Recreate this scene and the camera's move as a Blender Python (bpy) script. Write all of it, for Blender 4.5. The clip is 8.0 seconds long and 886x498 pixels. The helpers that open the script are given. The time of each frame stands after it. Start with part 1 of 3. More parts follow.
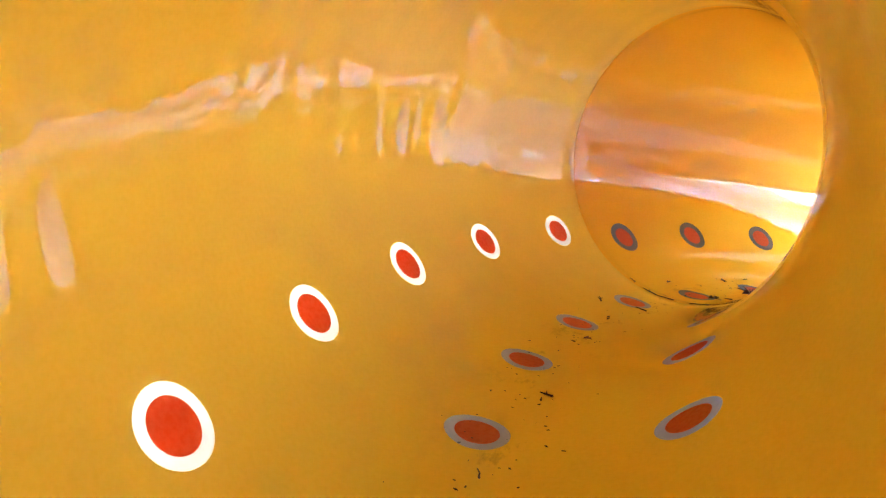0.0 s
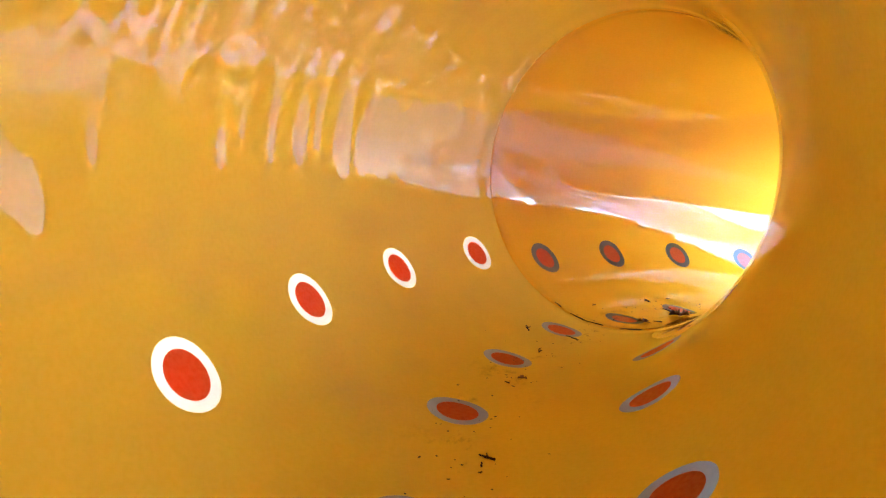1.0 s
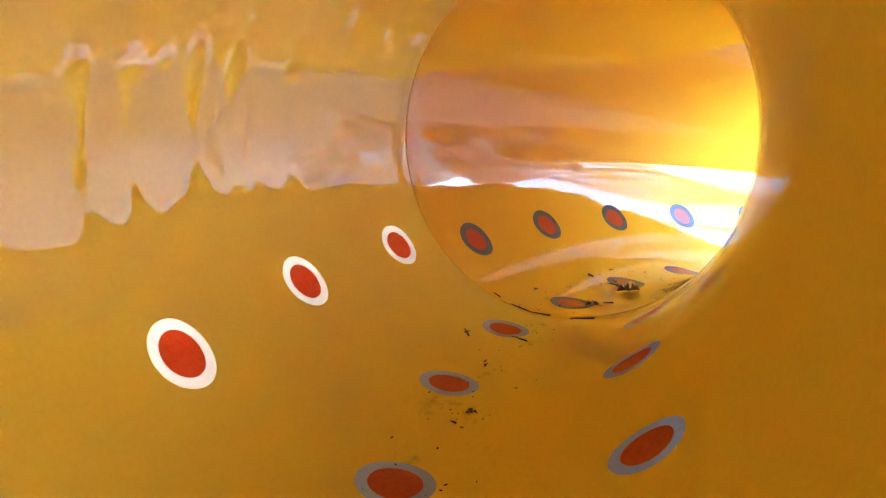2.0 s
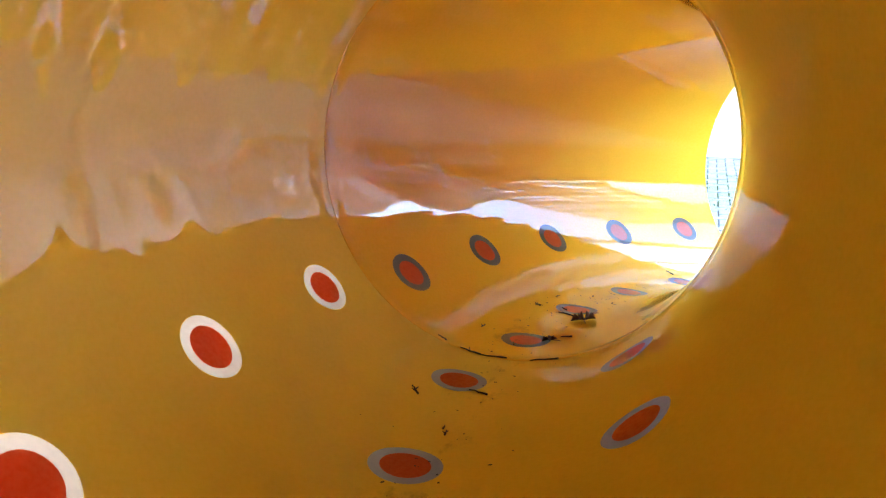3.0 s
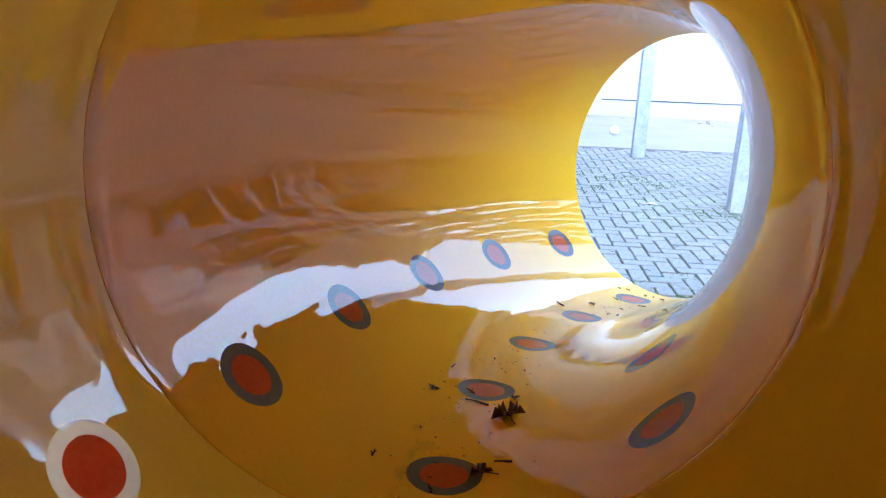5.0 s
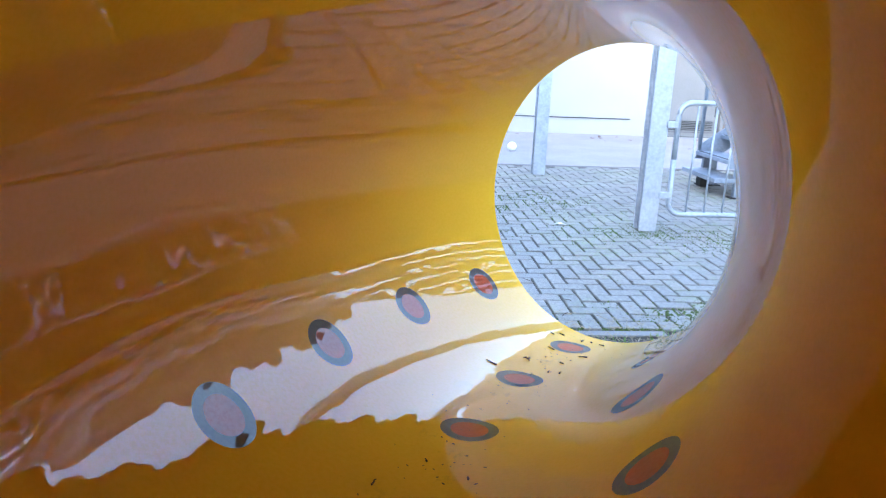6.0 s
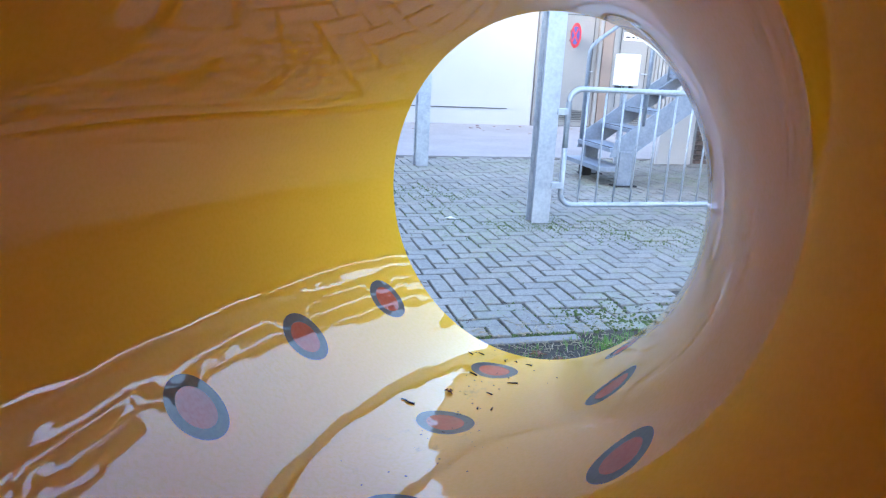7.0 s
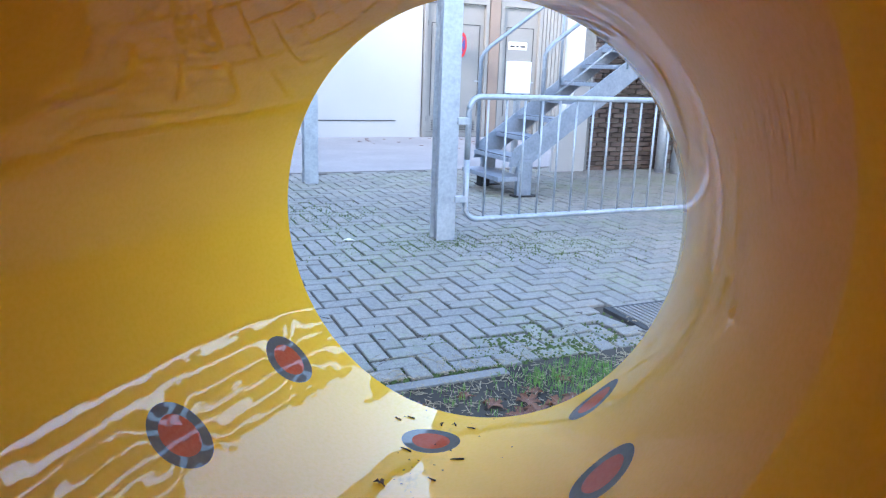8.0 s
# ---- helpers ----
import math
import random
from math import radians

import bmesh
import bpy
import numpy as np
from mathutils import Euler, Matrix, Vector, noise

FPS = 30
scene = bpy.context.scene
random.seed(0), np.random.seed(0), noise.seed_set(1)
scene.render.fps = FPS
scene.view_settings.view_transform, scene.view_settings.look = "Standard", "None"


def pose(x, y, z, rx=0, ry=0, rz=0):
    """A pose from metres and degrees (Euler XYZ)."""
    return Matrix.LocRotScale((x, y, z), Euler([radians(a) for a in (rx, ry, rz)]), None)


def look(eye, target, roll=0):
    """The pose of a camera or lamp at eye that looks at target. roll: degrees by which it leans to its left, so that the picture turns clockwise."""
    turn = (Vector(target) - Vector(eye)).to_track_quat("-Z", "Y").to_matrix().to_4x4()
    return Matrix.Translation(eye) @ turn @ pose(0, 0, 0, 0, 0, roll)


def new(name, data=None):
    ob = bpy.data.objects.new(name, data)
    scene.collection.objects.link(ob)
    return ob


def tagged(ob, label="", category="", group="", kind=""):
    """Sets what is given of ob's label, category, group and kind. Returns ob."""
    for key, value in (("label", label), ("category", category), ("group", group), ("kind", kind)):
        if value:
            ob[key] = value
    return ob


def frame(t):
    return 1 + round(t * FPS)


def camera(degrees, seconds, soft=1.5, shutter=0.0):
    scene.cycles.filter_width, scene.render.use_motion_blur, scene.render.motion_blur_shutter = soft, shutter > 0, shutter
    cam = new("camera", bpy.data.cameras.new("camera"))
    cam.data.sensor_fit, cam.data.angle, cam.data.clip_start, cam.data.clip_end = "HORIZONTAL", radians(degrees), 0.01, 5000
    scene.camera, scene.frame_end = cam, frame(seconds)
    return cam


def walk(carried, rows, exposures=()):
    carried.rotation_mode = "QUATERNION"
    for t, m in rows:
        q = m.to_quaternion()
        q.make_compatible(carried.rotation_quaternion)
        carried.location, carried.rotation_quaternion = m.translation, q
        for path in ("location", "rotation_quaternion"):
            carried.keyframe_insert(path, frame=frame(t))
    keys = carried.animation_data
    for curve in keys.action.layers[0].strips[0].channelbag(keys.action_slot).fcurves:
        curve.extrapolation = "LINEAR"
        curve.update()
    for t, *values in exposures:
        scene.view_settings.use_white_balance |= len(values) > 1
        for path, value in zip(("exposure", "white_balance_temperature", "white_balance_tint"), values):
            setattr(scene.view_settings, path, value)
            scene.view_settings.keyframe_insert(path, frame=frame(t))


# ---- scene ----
cam = camera(64.6, 8.0, soft=1.3)
ROWS = [
    (0.0, 3.131, -3.080, 1.444, 73.95, -2.81, 86.20),
    (0.5, 3.013, -3.079, 1.436, 75.91, -4.90, 81.10),
    (1.0, 2.835, -3.079, 1.383, 76.01, -3.56, 77.94),
    (1.5, 2.629, -3.017, 1.390, 74.77, -2.12, 74.39),
    (2.0, 2.455, -2.985, 1.385, 72.91, -0.59, 70.21),
    (2.2, 2.395, -2.987, 1.376, 73.45, -2.00, 67.24),
    (3.3, 2.050, -2.887, 1.322, 74.72, 0.66, 61.69),
    (3.5, 1.986, -2.855, 1.319, 74.53, -0.36, 61.45),
    (4.0, 1.782, -2.812, 1.323, 74.44, -2.77, 54.80),
    (4.2, 1.717, -2.805, 1.333, 74.12, -3.12, 52.34),
    (5.3, 1.278, -2.570, 1.306, 73.40, -1.79, 43.81),
    (5.5, 1.219, -2.515, 1.295, 74.36, -2.12, 41.44),
    (6.0, 1.027, -2.342, 1.296, 74.69, -2.24, 37.65),
    (6.5, 0.857, -2.195, 1.254, 74.80, -2.88, 31.15),
    (7.0, 0.720, -2.032, 1.231, 74.45, -2.92, 27.33),
    (7.5, 0.589, -1.852, 1.213, 74.83, -1.50, 24.59),
    (8.0, 0.484, -1.680, 1.186, 75.87, -2.00, 17.96),
]
walk(cam, [(r[0], pose(*r[1:])) for r in ROWS],
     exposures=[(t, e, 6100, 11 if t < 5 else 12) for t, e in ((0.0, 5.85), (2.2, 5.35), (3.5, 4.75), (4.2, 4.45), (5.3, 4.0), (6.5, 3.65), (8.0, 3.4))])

# ---- light ----
world = bpy.data.worlds.new("world")
scene.world = world
world.use_nodes = True
wn, wl = world.node_tree.nodes, world.node_tree.links
sky = wn.new("ShaderNodeTexSky")
sky.sky_type = "NISHITA"
sky.sun_disc = False
sky.sun_elevation, sky.sun_rotation = radians(24), radians(200)
sky.air_density, sky.dust_density = 1.0, 1.5
wn["Background"].inputs["Strength"].default_value = 0.15
wl.new(sky.outputs["Color"], wn["Background"].inputs["Color"])
sun = new("sun", bpy.data.lights.new("sun", "SUN"))
sun.data.energy, sun.data.angle, sun.data.color = 0.75, radians(10), (1.0, 0.93, 0.82)
sun.matrix_world = look((-3.5, -9.4, 4.45), (0, 0, 0))


# ---- materials ----
class Mat:
    """A node material with a few short cuts."""

    def __init__(self, name):
        self.m = bpy.data.materials.new(name)
        self.m.use_nodes = True
        self.n, self.l = self.m.node_tree.nodes, self.m.node_tree.links
        self.b = self.n["Principled BSDF"]

    def add(self, kind, **values):
        node = self.n.new(kind)
        for key, v in values.items():
            node.inputs[key].default_value = v
        return node

    def coords(self, which, scale=(1, 1, 1)):
        c = self.n.new("ShaderNodeTexCoord")
        m = self.add("ShaderNodeMapping", Scale=scale)
        self.l.new(c.outputs[which], m.inputs["Vector"])
        return m.outputs["Vector"]

    def noise(self, vec, scale, detail=4.0, rough=0.55):
        t = self.add("ShaderNodeTexNoise", Scale=scale, Detail=detail, Roughness=rough)
        self.l.new(vec, t.inputs["Vector"])
        return t.outputs["Fac"]

    def ramp(self, fac, *stops):
        r = self.n.new("ShaderNodeValToRGB")
        els = r.color_ramp.elements
        while len(els) < len(stops):
            els.new(0.5)
        for el, (p, c) in zip(els, stops):
            el.position, el.color = p, (*c, 1)
        self.l.new(fac, r.inputs["Fac"])
        return r.outputs["Color"]

    def mix(self, fac, a, b, blend="MIX"):
        x = self.n.new("ShaderNodeMix")
        x.data_type, x.blend_type = "RGBA", blend
        for sock, v in ((x.inputs["Factor"], fac), (x.inputs["A"], a), (x.inputs["B"], b)):
            if isinstance(v, bpy.types.NodeSocket):
                self.l.new(v, sock)
            else:
                sock.default_value = (*v, 1) if isinstance(v, tuple) else v
        return x.outputs["Result"]

    def bump(self, height, strength, distance):
        b = self.add("ShaderNodeBump", Strength=strength, Distance=distance)
        self.l.new(height, b.inputs["Height"])
        return b.outputs["Normal"]

    def set(self, **values):
        for key, v in values.items():
            sock = self.b.inputs[key.replace("_", " ")]
            if isinstance(v, bpy.types.NodeSocket):
                self.l.new(v, sock)
            else:
                sock.default_value = (*v, 1) if isinstance(v, tuple) else v
        return self


def surface(name, dark, light, scale=3.0, fine=60.0, rough=0.7, metal=0.0, bump=0.2, which="Object", spread=0.0):
    """A worn surface between two colours, with a coarse and a fine grain."""
    m = Mat(name)
    v = m.coords(which)
    coarse, grain = m.noise(v, scale), m.noise(v, fine, 6)
    col = m.mix(0.5, m.ramp(coarse, (0.3, dark), (0.7, light)), m.ramp(grain, (0.3, dark), (0.7, light)))
    if spread:
        info = m.n.new("ShaderNodeObjectInfo")
        rnd = m.ramp(info.outputs["Random"], (0.0, (1 - spread,) * 3), (1.0, (1 + spread,) * 3))
        col = m.mix(1.0, col, rnd, "MULTIPLY")
    m.set(Base_Color=col, Roughness=rough, Metallic=metal, Normal=m.bump(grain, bump, 0.004))
    return m.m


def laminate(name, colour, through_part, wave, shine=1.0, streaks=False, passing=None, dirt=False):
    """Glossy fibreglass that lets some light through: diffuse and translucent body under a clear gelcoat."""
    m = Mat(name)
    m.n.remove(m.b)
    uv = m.coords("UV")
    cloud = m.noise(uv, 2.2, 5)
    speck = m.noise(uv, 90.0, 3)
    body = m.mix(0.10, colour, m.ramp(cloud, (0.3, tuple(c * 0.62 for c in colour)), (0.7, tuple(min(1, c * 1.2) for c in colour))))
    body = m.mix(0.03, body, m.ramp(speck, (0.35, (0.1, 0.05, 0.01)), (0.6, (1.0, 0.85, 0.5))))
    if dirt:
        # brown smears along the bottom of the bore
        split = m.n.new("ShaderNodeSeparateXYZ")
        m.l.new(uv, split.inputs[0])
        away = m.n.new("ShaderNodeMath")
        away.operation = "ABSOLUTE"
        m.l.new(split.outputs["Y"], away.inputs[0])
        strip = m.ramp(away.outputs[0], (0.03, (1, 1, 1)), (0.13, (0, 0, 0)))
        blots = m.ramp(m.noise(m.coords("UV", (6.0, 11.0, 1.0)), 1.0, 5, 0.7), (0.57, (0, 0, 0)), (0.72, (0.6, 0.6, 0.6)))
        body = m.mix(m.mix(1.0, strip, blots, "MULTIPLY"), body, (0.20, 0.10, 0.025))
    def layered(value, by):
        node = m.n.new("ShaderNodeMath")
        node.operation = "MULTIPLY"
        node.inputs[1].default_value = by
        m.l.new(value, node.inputs[0])
        return node.outputs[0]

    # relief in metres: long waves, shallow dents, and ribs round or along the bore
    def layer(scale, detail, depth, under=None):
        node = m.n.new("ShaderNodeMath")
        node.operation = "MULTIPLY_ADD"
        node.inputs[1].default_value, node.inputs[2].default_value = depth, 0.0
        m.l.new(m.noise(m.coords("UV", (*scale, 1.0)), 1.0, detail), node.inputs[0])
        if under is not None:
            m.l.new(under, node.inputs[2])
        return node.outputs[0]

    height = layer((2.2, 4.0), 0.0, 0.45 * wave)
    if streaks:
        # dents low on the outer side, ribs of the mould above them
        high = m.n.new("ShaderNodeSeparateXYZ")
        m.l.new(uv, high.inputs[0])
        outer = layered(high.outputs["Y"], -0.5)

        def only(value, *stops):
            node = m.n.new("ShaderNodeMath")
            node.operation = "MULTIPLY"
            m.l.new(value, node.inputs[0])
            m.l.new(m.ramp(outer, *[(p, (q, q, q)) for p, q in stops]), node.inputs[1])
            return node.outputs[0]

        for rough_part in (only(layer((9.0, 7.0), 0.0, 0.7 * wave), (0.02, 0), (0.15, 1), (0.6, 0.6), (0.8, 0)),
                           only(layer((15.0, 0.9), 0.0, 0.6 * wave), (0.26, 0), (0.45, 1), (0.6, 1), (0.8, 0))):
            both = m.n.new("ShaderNodeMath")
            m.l.new(height, both.inputs[0])
            m.l.new(rough_part, both.inputs[1])
            height = both.outputs[0]
    else:
        height = layer((9.0, 7.0), 1.0, 0.14 * wave, height)
        height = layer((3.4, 30.0), 0.0, 0.12 * wave, height)
        # the moulding is smoother overhead and on the inner side
        sides = m.n.new("ShaderNodeSeparateXYZ")
        m.l.new(uv, sides.inputs[0])
        around = m.n.new("ShaderNodeMath")
        around.operation = "MULTIPLY_ADD"
        around.inputs[1].default_value, around.inputs[2].default_value = 0.5, 0.5
        m.l.new(sides.outputs["Y"], around.inputs[0])
        calm = m.n.new("ShaderNodeMath")
        calm.operation = "MULTIPLY"
        m.l.new(height, calm.inputs[0])
        m.l.new(m.ramp(around.outputs[0], (0.02, (0.15,) * 3), (0.2, (1, 1, 1)), (0.54, (1, 1, 1)), (0.68, (0.12,) * 3)), calm.inputs[1])
        height = calm.outputs[0]
    nrm = m.bump(height, 1.0, 1.0)
    diff, trans, gloss = m.add("ShaderNodeBsdfDiffuse"), m.add("ShaderNodeBsdfTranslucent"), m.add("ShaderNodeBsdfGlossy", Roughness=0.012)
    m.l.new(body, diff.inputs["Color"])
    if passing:
        trans.inputs["Color"].default_value = (*passing, 1)
    else:
        m.l.new(body, trans.inputs["Color"])
    m.l.new(nrm, gloss.inputs["Normal"])
    inner = m.add("ShaderNodeMixShader", Fac=through_part)
    m.l.new(diff.outputs[0], inner.inputs[1])
    m.l.new(trans.outputs[0], inner.inputs[2])
    lw = m.add("ShaderNodeLayerWeight", Blend=0.5)
    m.l.new(nrm, lw.inputs["Normal"])
    power = m.n.new("ShaderNodeMath")
    power.operation = "POWER"
    power.inputs[1].default_value = 4.8
    m.l.new(lw.outputs["Facing"], power.inputs[0])
    scale = m.n.new("ShaderNodeMath")
    scale.operation = "MULTIPLY_ADD"
    scale.inputs[1].default_value, scale.inputs[2].default_value = 0.94 * shine, 0.030 * shine
    m.l.new(power.outputs[0], scale.inputs[0])
    top = m.n.new("ShaderNodeMixShader")
    m.l.new(scale.outputs[0], top.inputs[0])
    m.l.new(inner.outputs[0], top.inputs[1])
    m.l.new(gloss.outputs[0], top.inputs[2])
    m.l.new(top.outputs[0], m.n["Material Output"].inputs["Surface"])
    return m.m


# Tint and light passed are set per section to balance the tube's light.
YELLOW = (0.97, 0.54, 0.02)
GLOW = (0.92, 0.62, 0.11)
UPPER, UPPER_GLOW = (0.95, 0.665, 0.075), (0.93, 0.80, 0.30)
tube_upper_mat = laminate("yellow_laminate_upper", UPPER, 0.06, 0.006, streaks=True, passing=UPPER_GLOW, dirt=True)
tube_lower_mat = laminate("yellow_laminate_lower", YELLOW, 0.07, 0.004, passing=GLOW, dirt=True)
white_inlay = laminate("white_inlay", (0.11, 0.09, 0.05), 0.26, 0.004, 0.75, passing=(0.97, 0.97, 0.97))
# The same white ring, greyed: the lower section's outside shade is in its colour.
shaded_white_inlay = laminate("shaded_white_inlay", (0.11, 0.11, 0.105), 0.2, 0.004, 0.75, passing=(0.35, 0.35, 0.36))
red_inlay = laminate("red_inlay", (0.56, 0.085, 0.03), 0.22, 0.004, 0.75)
steel_dark = surface("weathered_steel", (0.10, 0.10, 0.10), (0.2, 0.2, 0.2), rough=0.5, metal=0.6)
galvanised = surface("galvanised_steel", (0.26, 0.29, 0.325), (0.43, 0.47, 0.51), 9.0, 40.0, rough=0.45, metal=0.35, bump=0.08)
soil = surface("soil", (0.022, 0.018, 0.013), (0.085, 0.07, 0.05), 2.5, 45.0, rough=0.95, bump=0.7)
# Slab, render and door colours are dimmed to balance yard light against the tube.
concrete = surface("concrete_slab", (0.22, 0.20, 0.19), (0.34, 0.31, 0.30), 1.2, 50.0, rough=0.85)
dimmed_white_render = surface("dimmed_white_render", (0.40, 0.39, 0.38), (0.46, 0.45, 0.44), 0.8, 120.0, rough=0.8, bump=0.1)
door_paint = surface("grey_beige_paint", (0.19, 0.18, 0.17), (0.25, 0.24, 0.23), 1.5, 60.0, rough=0.55, bump=0.05)
brown_paint = surface("brown_paint", (0.17, 0.12, 0.095), (0.24, 0.18, 0.145), 2.0, 60.0, rough=0.5)
dark_slot = surface("dark_slot", (0.02, 0.02, 0.02), (0.04, 0.04, 0.04), rough=0.8)
brick_mat = surface("dark_brick", (0.05, 0.036, 0.03), (0.125, 0.09, 0.075), 6.0, 70.0, rough=0.9, bump=0.4, spread=0.35)
mortar = surface("mortar", (0.15, 0.145, 0.135), (0.27, 0.26, 0.24), 3.0, 80.0, rough=0.95)
white_plastic = surface("white_plastic", (0.80, 0.80, 0.80), (0.86, 0.86, 0.86), 2.0, 40.0, rough=0.35, bump=0.02)
leaf_mat = surface("dead_leaf", (0.075, 0.028, 0.015), (0.24, 0.10, 0.045), 30.0, 160.0, rough=0.7)
pale_leaf_mat = surface("pale_leaf", (0.6, 0.56, 0.45), (0.75, 0.72, 0.6), 20.0, 120.0, rough=0.8)
twig_mat = surface("dark_twig", (0.018, 0.011, 0.008), (0.06, 0.035, 0.02), 40.0, 160.0, rough=0.9)
grass_mat = surface("grass_blade", (0.09, 0.2, 0.03), (0.2, 0.36, 0.08), 4.0, 60.0, rough=0.7)
sign_red = surface("sign_red", (0.45, 0.02, 0.03), (0.5, 0.03, 0.04), rough=0.4)
sign_blue = surface("sign_blue", (0.03, 0.06, 0.25), (0.04, 0.08, 0.3), rough=0.4)


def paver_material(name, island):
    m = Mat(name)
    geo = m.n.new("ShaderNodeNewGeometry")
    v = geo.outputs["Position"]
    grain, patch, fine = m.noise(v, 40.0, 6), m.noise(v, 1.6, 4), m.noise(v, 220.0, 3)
    # Paver tones are dimmed as well; the yard's light balance sits in this colour.
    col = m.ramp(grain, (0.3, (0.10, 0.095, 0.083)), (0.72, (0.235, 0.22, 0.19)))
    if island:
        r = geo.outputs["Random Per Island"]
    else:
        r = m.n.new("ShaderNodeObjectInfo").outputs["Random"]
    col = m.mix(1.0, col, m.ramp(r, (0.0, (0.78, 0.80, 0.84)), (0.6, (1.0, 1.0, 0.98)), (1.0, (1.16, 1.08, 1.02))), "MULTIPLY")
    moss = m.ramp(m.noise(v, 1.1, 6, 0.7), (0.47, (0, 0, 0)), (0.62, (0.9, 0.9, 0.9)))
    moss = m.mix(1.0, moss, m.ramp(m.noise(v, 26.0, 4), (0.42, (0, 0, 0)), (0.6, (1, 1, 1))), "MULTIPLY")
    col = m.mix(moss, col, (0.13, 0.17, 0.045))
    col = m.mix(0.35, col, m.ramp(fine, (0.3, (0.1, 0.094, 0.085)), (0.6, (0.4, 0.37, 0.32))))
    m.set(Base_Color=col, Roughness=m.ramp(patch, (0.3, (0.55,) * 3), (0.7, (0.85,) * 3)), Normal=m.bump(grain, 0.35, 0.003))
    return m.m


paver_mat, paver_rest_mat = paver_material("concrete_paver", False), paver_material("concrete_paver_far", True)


# ---- building helpers ----
def mesh_of(name, bm, material, smooth=False):
    me = bpy.data.meshes.new(name)
    bm.normal_update()
    bm.to_mesh(me)
    bm.free()
    me.materials.append(material)
    if smooth:
        me.polygons.foreach_set("use_smooth", [True] * len(me.polygons))
    return me


def part(name, bm, material, parent=None, label="", smooth=False):
    """Links a bmesh as one mesh object, under a thing or a part."""
    ob = new(name, mesh_of(name, bm, material, smooth))
    if parent is not None:
        ob.parent = parent
    if label:
        tagged(ob, label)
    return ob


def box_bm(x0, x1, y0, y1, z0, z1, bevel=0.0, bm=None):
    bm = bm or bmesh.new()
    made = bmesh.ops.create_cube(bm, size=1.0, matrix=Matrix.LocRotScale(((x0 + x1) / 2, (y0 + y1) / 2, (z0 + z1) / 2), None, (x1 - x0, y1 - y0, z1 - z0)))
    if bevel:
        edges = list({e for v in made["verts"] for e in v.link_edges})
        bmesh.ops.bevel(bm, geom=edges, offset=bevel, segments=2, affect="EDGES", profile=0.6)
    return bm


def tube_bm(points, radius, sides=12, bm=None, taper=1.0, closed=False):
    """A round bar along a line of points, with capped ends."""
    bm = bm or bmesh.new()
    pts = [Vector(p) for p in points]
    rings = []
    for i, p in enumerate(pts):
        a = pts[i - 1] if i else p
        b = pts[i + 1] if i + 1 < len(pts) else p
        t = (b - a).normalized()
        side = t.cross(Vector((0, 0, 1)))
        if side.length < 0.05:
            side = t.cross(Vector((0, 1, 0)))
        side.normalize()
        up = side.cross(t)
        r = radius * (1 + (taper - 1) * i / max(1, len(pts) - 1))
        rings.append([bm.verts.new(p + r * (math.cos(k * math.tau / sides) * side + math.sin(k * math.tau / sides) * up)) for k in range(sides)])
    for q, w in zip(rings, rings[1:]):
        for k in range(sides):
            bm.faces.new((q[k], q[(k + 1) % sides], w[(k + 1) % sides], w[k]))
    bm.faces.new(rings[0][::-1])
    bm.faces.new(rings[-1])
    return bm


def prism_bm(outline, y0, y1):
    """A flat outline (x, z) given thickness from y0 to y1."""
    bm = bmesh.new()
    a = [bm.verts.new((x, y0, z)) for x, z in outline]
    b = [bm.verts.new((x, y1, z)) for x, z in outline]
    bm.faces.new(a)
    bm.faces.new(b[::-1])
    for i in range(len(a)):
        j = (i + 1) % len(a)
        bm.faces.new((a[j], a[i], b[i], b[j]))
    bmesh.ops.recalc_face_normals(bm, faces=bm.faces)
    return bm


def arc_points(centre, r, a0, a1, steps, other=0.0):
    out = []
    for i in range(steps + 1):
        t = radians(a0 + (a1 - a0) * i / steps)
        out.append((centre[0] + r * math.cos(t), other, centre[1] + r * math.sin(t)))
    return out


# ---- the slide tube: a curved centre line, inner radius 0.532 ----
BORE, WALL = 0.532, 0.009
KNOTS = np.array([0.0, 0.931, 1.862, 2.793, 3.724, 4.655, 5.586, 6.650])
TURN = np.array([-0.259, -0.332, -0.344, -0.354, -0.324, -0.238, -0.159, -0.083])
SLOPE = np.array([-0.117, -0.138, -0.107, -0.122, -0.043, -0.035, -0.027, -0.020])
STEP = 0.01
back = np.arange(0, 10.0, STEP)
turn, slope_at = np.interp(back, KNOTS, TURN), np.interp(back, KNOTS, SLOPE)
head = np.concatenate([[0], np.cumsum(-STEP * (turn[1:] + turn[:-1]) / 2)])
tang = np.stack([-np.sin(head) * np.cos(slope_at), np.cos(head) * np.cos(slope_at), np.sin(slope_at)], 1)
line = np.concatenate([[[0, 0, 0]], np.cumsum(-STEP * (tang[1:] + tang[:-1]) / 2, 0)]) + np.array([0, 0, 0.839])


def section(s):
    """Centre, direction, right and up of the tube, s metres before (negative) its mouth."""
    c = Vector([float(np.interp(-s, back, line[:, i])) for i in range(3)])
    h, g = float(np.interp(-s, back, head)), float(np.interp(-s, back, slope_at))
    t = Vector((-math.sin(h) * math.cos(g), math.cos(h) * math.cos(g), math.sin(g)))
    if s > 0:
        c = c + s * t
    r = Vector((math.cos(h), math.sin(h), 0))
    return c, t, r, r.cross(t)


def lip_rise(s):
    """The shells are drawn in a little where they meet at the joint."""
    d = abs(s - SEAM)
    return 0.0035 * math.exp(-((d - 0.012) / 0.03) ** 2)


def on_tube(s, th, off=0.0):
    c, t, r, u = section(s)
    return c + (BORE + off - lip_rise(s)) * (math.sin(th) * r - math.cos(th) * u)


AROUND = 256
PITCH = 0.4442
